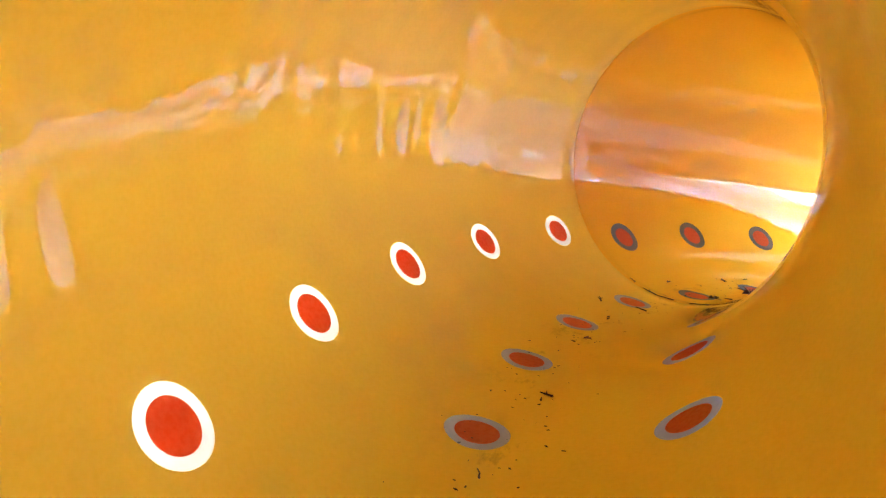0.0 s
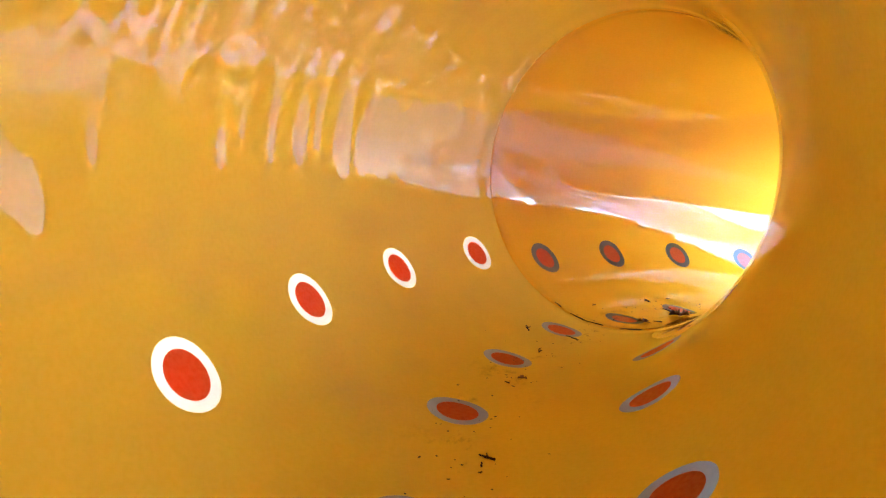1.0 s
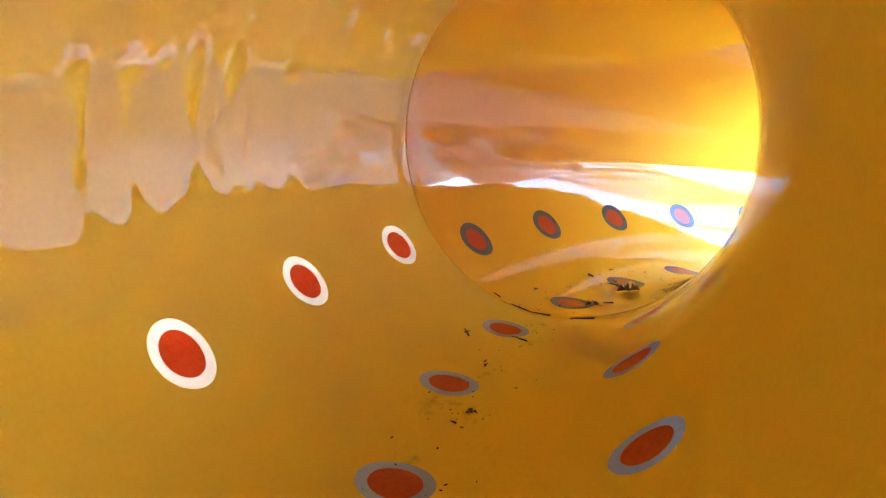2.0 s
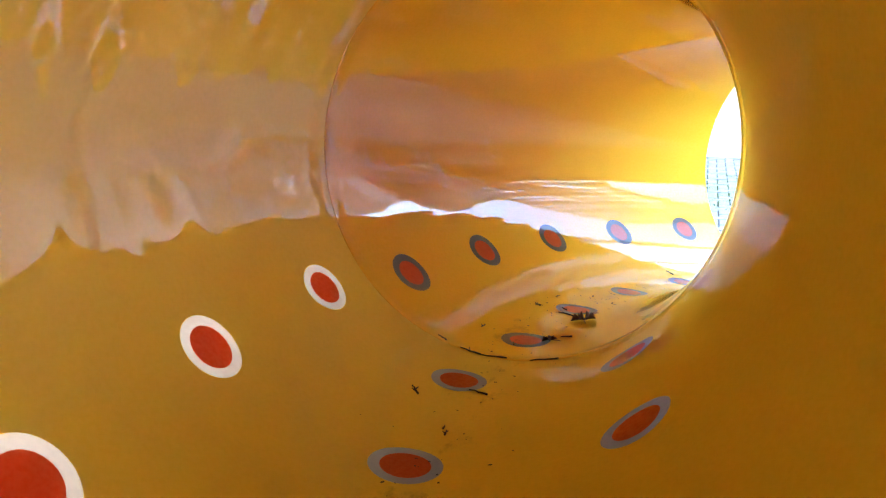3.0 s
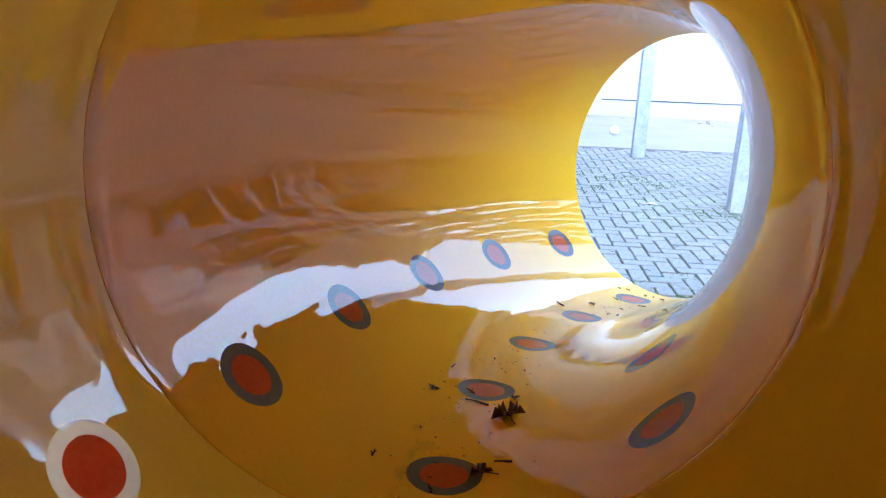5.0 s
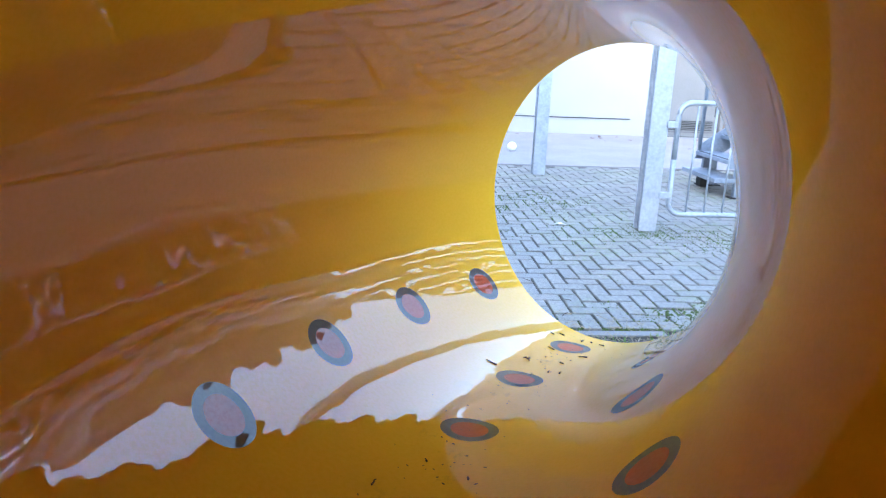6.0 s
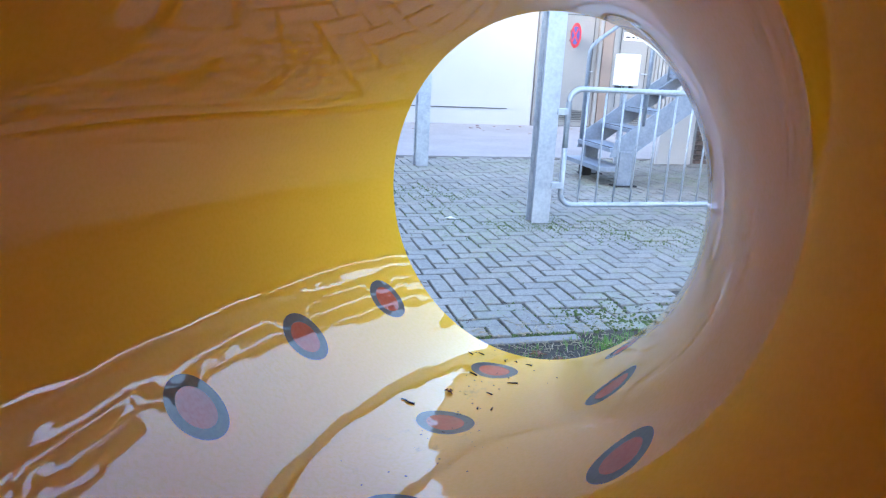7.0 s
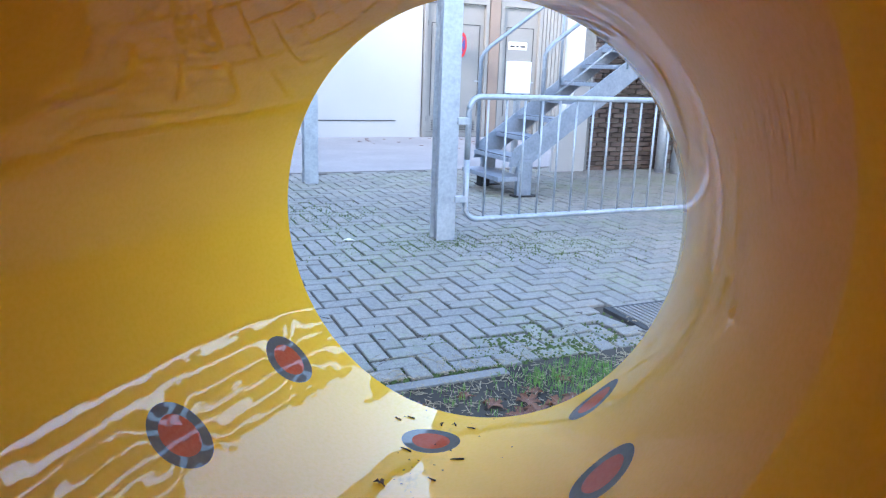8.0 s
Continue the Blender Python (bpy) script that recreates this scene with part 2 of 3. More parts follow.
FINE = 32
DS = PITCH / FINE
DOT_IN = 0.0455
SEAM = -2.161


def tube_segment(thing, s_first, s_start, s_stop, th0, dots, shift, material, dot_r, mouth=None):
    """A shell with round openings for the inlaid dots. s_first: a dot's place; dots: (step, row) from there."""
    lo = math.ceil((s_start - s_first) / DS + 0.35)
    hi = math.floor((s_stop - s_first) / DS - 0.35)
    if mouth:
        hi = math.floor((-0.062 - s_first) / DS)
    s_nodes = [s_start] + [s_first + i * DS for i in range(lo, hi + 1)] + [s_stop]
    col0 = 1 - lo
    frames = [section(s) for s in s_nodes]
    cells = {}
    for k, row in dots:
        i0, j0 = col0 + k * FINE, row * FINE
        for i in range(i0 - 8, i0 + 8):
            for j in range(j0 - 8, j0 + 8):
                cells[i, j % AROUND] = True

    def place(i, j, off):
        th = th0 + j * math.tau / AROUND
        if mouth and i == len(s_nodes) - 1:
            return on_tube(mouth[0] * math.sin(th) + mouth[1] * math.cos(th), th, off)
        c, t, r, u = frames[i]
        return c + (BORE + off - lip_rise(s_nodes[i])) * (math.sin(th) * r - math.cos(th) * u)

    verts, faces, uvs, index = [], [], [], {}

    def vert(key, p, uv):
        if key not in index:
            index[key] = len(verts)
            verts.append(p)
            uvs.append(uv)
        return index[key]

    def grid(i, j, skin):
        off = WALL * skin
        j = (j + AROUND // 2) % AROUND - AROUND // 2
        return vert((skin, i, j), place(i, j, off), (s_nodes[i], (th0 + j * math.tau / AROUND) * BORE))

    def lip(i, j, skin):
        j = j % AROUND
        return vert(("lip", skin, i, j), place(i, j, WALL * skin), (s_nodes[i], 0.0))

    rows = len(s_nodes)
    for skin in (0, 1):
        for i in range(rows - 1):
            for j in range(AROUND):
                if (i, j) in cells:
                    continue
                q = [grid(i, j, skin), grid(i + 1, j, skin), grid(i + 1, j + 1, skin), grid(i, j + 1, skin)]
                faces.append(q if skin == 0 else q[::-1])
    for i in (0, rows - 1):
        for j in range(AROUND):
            q = [lip(i, j, 0), lip(i, j + 1, 0), lip(i, j + 1, 1), lip(i, j, 1)]
            faces.append(q if i == 0 else q[::-1])
    pieces = []
    for k, row in dots:
        i0, j0 = col0 + k * FINE, row * FINE
        s0, ths = s_first + k * PITCH, th0 + j0 * math.tau / AROUND
        du_, dt_ = shift[row][0], shift[row][1] * BORE
        rim = [(-8, b) for b in range(-8, 8)] + [(a, 8) for a in range(-8, 8)] + [(8, -b) for b in range(-8, 8)] + [(-a, -8) for a in range(-8, 8)]
        ring_dirs = []
        for a, b in rim:
            ang = math.atan2(b * math.tau / AROUND * BORE, a * DS)
            ring_dirs.append(ang)
        for skin in (0, 1):
            off = WALL * skin
            last = [grid(i0 + a, j0 + b, skin) for a, b in rim]
            for f in (0.5, 1.0):
                ring = []
                for n_, ((a, b), ang) in enumerate(zip(rim, ring_dirs)):
                    ps, pt = a * DS, b * math.tau / AROUND * BORE
                    x = ps + (du_ + dot_r * math.cos(ang) - ps) * f
                    y = pt + (dt_ + dot_r * math.sin(ang) - pt) * f
                    ring.append(vert((skin, "d", k, row, f, n_), on_tube(s0 + x, ths + y / BORE, off), (s0 + x, ths * BORE + y)))
                for n_ in range(len(rim)):
                    m_ = (n_ + 1) % len(rim)
                    q = [last[n_], last[m_], ring[m_], ring[n_]]
                    faces.append(q[::-1] if skin == 0 else q)
                last = ring
        pieces.append((s0 + du_, ths + dt_ / BORE, ring_dirs))
    me = bpy.data.meshes.new("shell")
    me.from_pydata([tuple(v) for v in verts], [], faces)
    layer = me.uv_layers.new(name="UVMap")
    for poly in me.polygons:
        top = max(uvs[v][1] for v in poly.vertices)
        for li, v in zip(poly.loop_indices, poly.vertices):
            x, y = uvs[v]
            layer.data[li].uv = (x, y + math.tau * BORE if top - y > 1.5 else y)
    me.materials.append(material)
    me.polygons.foreach_set("use_smooth", [True] * len(me.polygons))
    shell = new("shell", me)
    shell.parent = thing
    return pieces


def disc_piece(name, s0, ths, dirs, radii, material, parent, label):
    """One inlaid ring or disc that follows the tube, on both skins."""
    verts, faces, uvs = [], [], []
    n_ = len(dirs)
    for skin in (0, 1):
        base = len(verts)
        for r in radii:
            for ang in dirs:
                x, y = r * math.cos(ang), r * math.sin(ang)
                verts.append(tuple(on_tube(s0 + x, ths + y / BORE, WALL * skin)))
                uvs.append((s0 + x, ths * BORE + y))
        for a in range(len(radii) - 1):
            for k in range(n_):
                q = [base + a * n_ + k, base + a * n_ + (k + 1) % n_, base + (a + 1) * n_ + (k + 1) % n_, base + (a + 1) * n_ + k]
                faces.append(q[::-1] if skin == 0 else q)
        if name == "red_disc":
            f = [base + (len(radii) - 1) * n_ + k for k in range(n_)]
            faces.append(f[::-1] if skin == 0 else f)
    me = bpy.data.meshes.new(name)
    me.from_pydata(verts, [], faces)
    layer = me.uv_layers.new(name="UVMap")
    for lp in me.loops:
        layer.data[lp.index].uv = uvs[lp.vertex_index]
    me.materials.append(material)
    me.polygons.foreach_set("use_smooth", [True] * len(me.polygons))
    ob = new(name, me)
    ob.parent = parent
    return tagged(ob, label)


def slide(name, label, s_first, s_start, s_stop, th0, dots, shift, material, ring_material, dot_r, mouth=None):
    thing = tagged(new(name), label, "tube slide", "sections of the tube slide")
    for s0, ths, dirs in tube_segment(thing, s_first, s_start, s_stop, th0, dots, shift, material, dot_r, mouth):
        ring = disc_piece("dot_ring", s0, ths, dirs, (dot_r, (dot_r + DOT_IN) / 2, DOT_IN), ring_material, thing, "pale ring inlaid in the yellow shell")
        disc_piece("red_disc", s0, ths, dirs, (DOT_IN, DOT_IN * 0.6, DOT_IN * 0.25), red_inlay, ring, "red disc in the white ring")
    return thing


lower = slide("slide_tube_section", "glossy yellow fibreglass tube slide end section with red dots", -0.182, SEAM + 0.0007, 0.0, 0.02,
              [(-k, r) for k in range(5) for r in (-1, 0, 1)], {-1: (0.002, 0.004), 0: (0.002, 0.002), 1: (-0.007, -0.007)}, tube_lower_mat, shaded_white_inlay, 0.0705, mouth=(-0.062, 0.016))
upper = slide("slide_tube_section", "glossy yellow fibreglass curved tube slide section with red dots", -2.347, -9.0, SEAM - 0.0007, -0.083,
              [(-k, r) for k in range(8) for r in (-1, 0, 1)], {-1: (0.006, 0.003), 0: (-0.005, 0.0), 1: (-0.032, -0.021)}, tube_upper_mat, white_inlay, 0.0665)


def flange(s):
    """The bolted collar outside a joint."""
    bm = bmesh.new()
    rings = []
    for ds, off in ((-0.005, WALL + 0.001), (-0.005, WALL + 0.03), (0.005, WALL + 0.03), (0.005, WALL + 0.001)):
        rings.append([bm.verts.new(on_tube(s + ds, k * math.tau / 64, off)) for k in range(64)])
    for a in range(4):
        q, w = rings[a], rings[(a + 1) % 4]
        for k in range(64):
            bm.faces.new((q[k], q[(k + 1) % 64], w[(k + 1) % 64], w[k]))
    bmesh.ops.recalc_face_normals(bm, faces=bm.faces)
    return bm


part("joint_collar", flange(SEAM), tube_upper_mat, upper, "yellow collar round the joint", smooth=False)
for s, owner in ((-0.5, lower), (SEAM, upper), (-5.6, upper), (-8.4, upper)):
    foot = on_tube(s, 0.0, WALL)
    post = part("support_post", tube_bm([(foot.x, foot.y, -0.05), (foot.x, foot.y, foot.z - 0.001)], 0.045, 16), steel_dark, owner, "dark steel post under the tube")

# ---- the yard, turned 42 degrees: u along the building, v towards it ----
YARD = pose(0, 0, 0, 0, 0, 42)


def yard(name, label, category, group="", kind=""):
    ob = tagged(new(name), label, category, group, kind)
    ob.matrix_world = YARD
    return ob


def laid(ob):
    ob.matrix_world = YARD
    return ob


bm = bmesh.new()
bmesh.ops.create_grid(bm, x_segments=60, y_segments=60, size=30.0)
for v in bm.verts:
    v.co.z = -0.014
ground = part("ground", bm, soil)
tagged(ground, "dark soil and sand under and around the paving", "ground", kind="structure")
ground.scale = (8, 8, 1)

laid(tagged(part("pavement_slab", box_bm(-9, 12, 6.45, 10.6, -0.15, 0.008, 0.004), concrete), "pale worn concrete slab along the white building", "slab", kind="structure"))

# Unseen wall, added to keep the sun off the yard and lower tube.
sun_block = tagged(part("wall_south", box_bm(-16.0, -0.35, -3.9, -3.6, -0.1, 9.0), dimmed_white_render), "unseen tall plain wall added to keep the sun off the yard", "wall", kind="structure")

# Unseen walls, added so the tube mirrors something dark on both sides.
laid(tagged(part("wall_east", box_bm(6.2, 6.5, -7.0, 6.1, -0.1, 2.4), brick_mat), "unseen dark brick wall added to darken the tube's reflections", "wall", kind="structure"))
laid(tagged(part("wall_west", box_bm(-4.3, -4.0, 1.5, 10.6, -0.1, 3.5), brick_mat), "unseen dark brick wall added to darken the tube's reflections", "wall", kind="structure"))
# Unseen slats, added so sky gaps between them stripe the tube's reflections.
fence = yard("reflection_slats", "unseen dark slatted screen added to stripe the tube's reflections", "fence")
for k in range(10):
    part("slat", box_bm(6.3, 6.335, 2.95, 6.08, 2.5 + 0.34 * k, 2.72 + 0.34 * k, 0.003), brown_paint, fence)
for q in (3.05, 4.5, 5.98):
    part("fence_post", box_bm(6.335, 6.4, q - 0.035, q + 0.035, 2.4, 5.8, 0.004), brown_paint, fence)

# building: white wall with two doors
wall = laid(tagged(part("wall_north", box_bm(-9, 4.24, 10.6, 10.9, -0.1, 3.7), dimmed_white_render), "smooth white rendered building wall", "wall", kind="structure"))
laid(tagged(part("wall_north_end", box_bm(7.3, 14, 10.6, 10.9, -0.1, 3.7), dimmed_white_render), "smooth white rendered building wall", "wall", kind="structure"))
laid(tagged(part("wall_top", box_bm(4.24, 7.3, 10.62, 10.9, 2.62, 3.7), door_paint), "grey beige panel over the doors", "wall", kind="structure"))
laid(tagged(part("trim", box_bm(1.2, 3.75, 10.588, 10.602, 0.30, 0.316), dark_slot), "dark joint line low on the white wall", "trim", kind="structure"))


def door(u0, u1, label):
    d = yard("door_" + ("1" if u0 < 5 else "2"), label, "door", kind="structure")
    w = u1 - u0
    part("door_frame", box_bm(u0, u0 + 0.07, 10.56, 10.72, 0, 2.6, 0.004), door_paint, d)
    part("door_frame", box_bm(u1 - 0.07, u1, 10.56, 10.72, 0, 2.6, 0.004), door_paint, d)
    part("door_frame", box_bm(u0 + 0.07, u1 - 0.07, 10.56, 10.72, 2.42, 2.6, 0.004), door_paint, d)
    leaf = part("door_leaf", box_bm(u0 + 0.078, u1 - 0.078, 10.62, 10.67, 0.02, 2.41, 0.003), door_paint, d)
    # Grooves and louvre gaps are near-black strips; their shade is the strip's colour.
    for x0, x1, z0, z1 in ((0.10, w - 0.10, 0.10, 0.105), (0.16, w - 0.16, 2.05, 2.062), (0.16, 0.172, 0.4, 2.05), (w - 0.172, w - 0.16, 0.4, 2.05)):
        part("panel_groove", box_bm(u0 + x0, u0 + x1, 10.612, 10.619, z0, z1), dark_slot, leaf)
    for k in range(6):
        part("louvre_slat", box_bm(u0 + 0.2, u1 - 0.2, 10.606, 10.619, 0.14 + 0.032 * k, 0.152 + 0.032 * k), dark_slot, leaf)
    part("door_handle", tube_bm([(u1 - 0.13, 10.60, 1.05), (u1 - 0.25, 10.60, 1.05)], 0.011, 8), galvanised, leaf, "steel lever handle")
    for z in (0.3, 2.0):
        part("hinge", tube_bm([(u0 + 0.085, 10.605, z), (u0 + 0.085, 10.605, z + 0.1)], 0.01, 8), dark_slot, leaf)
    return d


door(4.26, 5.56, "closed grey beige panelled door with a louvre")
door(5.80, 6.72, "closed grey beige door with a small notice")
laid(tagged(part("door_post", box_bm(5.575, 5.785, 10.55, 10.75, 0, 2.6, 0.004), brown_paint), "brown painted post between two doors", "post", kind="structure"))
clad = yard("wall_cladding", "pale grey ribbed metal cladding beside the doors", "cladding", kind="structure")
for k in range(7):
    part("panel", box_bm(6.735 + k * 0.08, 6.80 + k * 0.08, 10.56, 10.62, 0, 2.6, 0.006), door_paint, clad)
part("backing", box_bm(6.735, 7.3, 10.622, 10.7, 0, 2.6), door_paint, clad)

notice = yard("door_notice", "small white notice with lines of unreadable text", "notice")
part("plate", box_bm(6.02, 6.42, 10.606, 10.612, 1.66, 1.80), white_plastic, notice)
for k, (a, b) in enumerate(((0.03, 0.13), (0.16, 0.22), (0.25, 0.37))):
    part("text_bar", box_bm(6.02 + a, 6.02 + b, 10.602, 10.6055, 1.70, 1.735), dark_slot, notice)

# the sign stands out from the wall like a flag, its face along the building
sign = yard("round_sign", "round red and blue sign standing out from the grey doors", "sign")
SIGN = Matrix.Translation((4.88, 10.31, 1.68)) @ Matrix.Rotation(radians(-90), 4, "Z")
for nm, r, depth, mat in (("plate", 0.22, 0.0, sign_red), ("face", 0.16, -0.006, sign_blue)):
    bm = bmesh.new()
    bmesh.ops.create_cone(bm, cap_ends=True, segments=40, radius1=r, radius2=r, depth=0.006, matrix=SIGN @ Matrix.Translation((0, depth, 0)) @ Matrix.Rotation(radians(90), 4, "X"))
    part(nm, bm, mat, sign)
for ang in (45, -45):
    bm = box_bm(-0.155, 0.155, -0.002, 0.002, -0.02, 0.02)
    bm.transform(SIGN @ Matrix.Translation((0, -0.012 + (0.0005 if ang > 0 else -0.0015), 0)) @ Matrix.Rotation(radians(ang), 4, "Y"))
    part("stripe", bm, sign_red, sign)
for z in (1.60, 1.76):
    part("bracket", box_bm(4.884, 4.90, 10.3, 10.6, z - 0.012, z + 0.012), steel_dark, sign, "thin steel bracket")


# posts of the canopy
def canopy_post(u, v, w, d):
    p = yard("steel_post", "galvanised steel post standing on the paving", "post", "steel posts in the yard")
    part("flange_front", box_bm(u - w / 2, u + w / 2, v - d / 2, v - d / 2 + 0.012, 0, 3.6, 0.002), galvanised, p)
    part("flange_rear", box_bm(u - w / 2, u + w / 2, v + d / 2 - 0.012, v + d / 2, 0, 3.6, 0.002), galvanised, p)
    part("web", box_bm(u - w / 2 + 0.03, u + w / 2 - 0.03, v - d / 2 + 0.012, v + d / 2 - 0.012, 0, 3.6), galvanised, p)
    return p


canopy_post(1.315, 3.01, 0.145, 0.13)
canopy_post(1.0, 5.75, 0.145, 0.13)

# barrier
bar = yard("barrier", "galvanised tubular steel barrier with thin upright bars", "barrier")
U0, U1, Z0, Z1, FV, FR = 1.465, 4.20, 0.145, 1.03, 2.95, 0.10
path = ([(U0, FV, (Z0 + Z1) / 2)] + arc_points((U0 + FR, Z1 - FR), FR, 180, 90, 8, other=FV) + arc_points((U1 - FR, Z1 - FR), FR, 90, 0, 8, other=FV)
        + arc_points((U1 - FR, Z0 + FR), FR, 0, -90, 8, other=FV) + arc_points((U0 + FR, Z0 + FR), FR, -90, -180, 8, other=FV) + [(U0, FV, (Z0 + Z1) / 2 - 0.001)])
part("frame", tube_bm(path, 0.021, 14), galvanised, bar, smooth=True)
n = 17
for k in range(n):
    u = U0 + (k + 1) * (U1 - U0) / (n + 1)
    part("upright_bar", tube_bm([(u, FV, Z0), (u, FV, Z1)], 0.0085, 8), galvanised, bar, smooth=True)
for z in (0.30, 0.86):
    part("clamp", box_bm(1.375, U0 + 0.005, FV - 0.02, FV + 0.02, z - 0.025, z + 0.025, 0.004), galvanised, bar)
part("foot", box_bm(U1 - 0.3, U1 - 0.26, FV - 0.25, FV + 0.25, 0.0, 0.03, 0.004), galvanised, bar)
part("foot_post", box_bm(U1 - 0.29, U1 - 0.27, FV - 0.012, FV + 0.012, 0.03, Z0, 0.002), galvanised, bar)

# outside stair
# Darker copy of the galvanised steel; the stair's shade is in its colour.
stair_steel = surface("shaded_galvanised_steel", (0.17, 0.20, 0.24), (0.30, 0.345, 0.40), 8.0, 40.0, rough=0.5, metal=0.35, bump=0.08)
stair = yard("steel_stair", "galvanised steel outdoor stair with open treads and handrails", "stair")
SU, NV, FVV, RISE, GO = 2.75, 4.50, 5.28, 0.188, 0.262
for v in (NV, FVV):
    outline = [(SU - 0.06, 0.30), (SU + 0.16, 0.30), (SU + 0.16 + 16 * GO, 0.30 + 16 * RISE), (SU + 0.16 + 16 * GO, 0.52 + 16 * RISE), (SU - 0.06 + 0.05, 0.47)]
    part("stringer", prism_bm(outline, v - 0.006, v + 0.006), stair_steel, stair)
    part("stringer_leg", box_bm(SU + 0.04, SU + 0.20, v - 0.03, v + 0.03, 0.0, 0.36, 0.004), stair_steel, stair)
    part("foot_plate", box_bm(SU + 0.0, SU + 0.26, v - 0.06, v + 0.06, 0.0, 0.012), dark_slot, stair)
part("tread", box_bm(SU - 0.18, SU + 0.12, NV - 0.02, FVV + 0.02, 0.155, 0.20, 0.003), stair_steel, stair)
part("tread_bracket", box_bm(SU - 0.02, SU + 0.08, FVV - 0.14, FVV - 0.02, 0.0, 0.155, 0.003), dark_slot, stair)
for k in range(1, 15):
    u0, z = SU - 0.06 + (k - 1) * GO, 0.20 + k * RISE
    tr = part("tread", box_bm(u0, u0 + 0.29, NV + 0.006, FVV - 0.006, z - 0.04, z, 0.003), stair_steel, stair)
    part("tread_grip", box_bm(u0 + 0.02, u0 + 0.05, NV + 0.05, FVV - 0.05, z, z + 0.004), dark_slot, tr)
for v, us, zp in ((FVV, SU - 0.02, 0.40), (NV, SU + 0.28, 0.62)):
    top = 1.42 if v == FVV else 1.46
    sl = RISE / GO
    rail = ([(us, v, zp), (us, v, top - 0.08), (us + 0.03, v, top - 0.02), (us + 0.1, v, top + 0.05)] + [(us + 0.1 + 1.0 * q, v, top + 0.05 + sl * q) for q in (1.0, 2.0, 3.4)])
    part("handrail", tube_bm(rail, 0.021, 12), stair_steel, stair, "round tubular handrail", smooth=True)
    if v == NV:
        part("mid_rail", tube_bm([(us + 0.02, v, zp + 0.3), (us + 3.4, v, zp + 0.3 + sl * 3.38)], 0.012, 10), stair_steel, stair, smooth=True)
    for q in (1.0, 2.0, 3.0):
        part("baluster", tube_bm([(us + q, v, zp + sl * q - 0.05), (us + q, v, top + 0.02 + sl * (q - 0.08))], 0.015, 10), stair_steel, stair, smooth=True)

# white box on its post
cab = yard("junction_box", "white plastic cabinet on a thin steel post behind the stair", "cabinet")
part("body", box_bm(3.30, 3.56, 5.62, 5.76, 0.98, 1.34, 0.012), white_plastic, cab)
part("post", box_bm(3.40, 3.46, 5.66, 5.72, 0.0, 0.98, 0.003), galvanised, cab, "thin steel post")
for q in (3.33, 3.49):
    part("bracket", box_bm(q, q + 0.03, 5.66, 5.76, 0.93, 0.98), dark_slot, cab)

# white panel leaning under the stair
panel = yard("white_board", "white sloped board standing under the steel stair", "board")
part("board", prism_bm([(4.18, 0.0), (4.68, 0.0), (4.68, 1.2), (4.50, 1.12), (4.40, 0.9), (4.20, 0.36)], 6.02, 6.07), dimmed_white_render, panel)

bm = bmesh.new()
bmesh.ops.create_uvsphere(bm, u_segments=24, v_segments=14, radius=0.068)
ball = part("ball", bm, white_plastic, smooth=True)
ball.matrix_world = YARD @ pose(1.03, 7.75, 0.0755)
tagged(ball, "small white ball lying on the concrete slab", "ball")

# downpipes before the brick wall
for u, v in ((5.70, 5.74), (5.86, 5.62)):
    p = laid(tagged(part("downpipe", tube_bm([(u, v, 0.0), (u, v, 0.6), (u, v, 1.2), (u, v, 3.4)], 0.07, 18), galvanised, smooth=True), "grey metal downpipe standing before the brick wall", "pipe", "downpipes"))

# drain grate in the paving
grate = yard("drain_grate", "square cast iron drain grate set in the paving", "drain")
part("rim", box_bm(1.49, 1.91, 0.95, 1.29, -0.06, 0.007, 0.003), dark_slot, grate)
for k in range(11):
    part("slat", box_bm(1.53 + k * 0.032, 1.546 + k * 0.032, 0.985, 1.255, 0.007, 0.014), mortar, grate)


# ---- leaves, twigs and crumbs in the tube ----
def tube_pose(s, th, spin, lift=0.0):
    c, t, r, u = section(s)
    p = on_tube(s, th, -lift)
    inward = (c - p).normalized()
    side = t.cross(inward).normalized()
    m = Matrix((side, t, inward)).transposed().to_4x4()
    return Matrix.Translation(p) @ m @ Matrix.Rotation(radians(spin), 4, "Z")


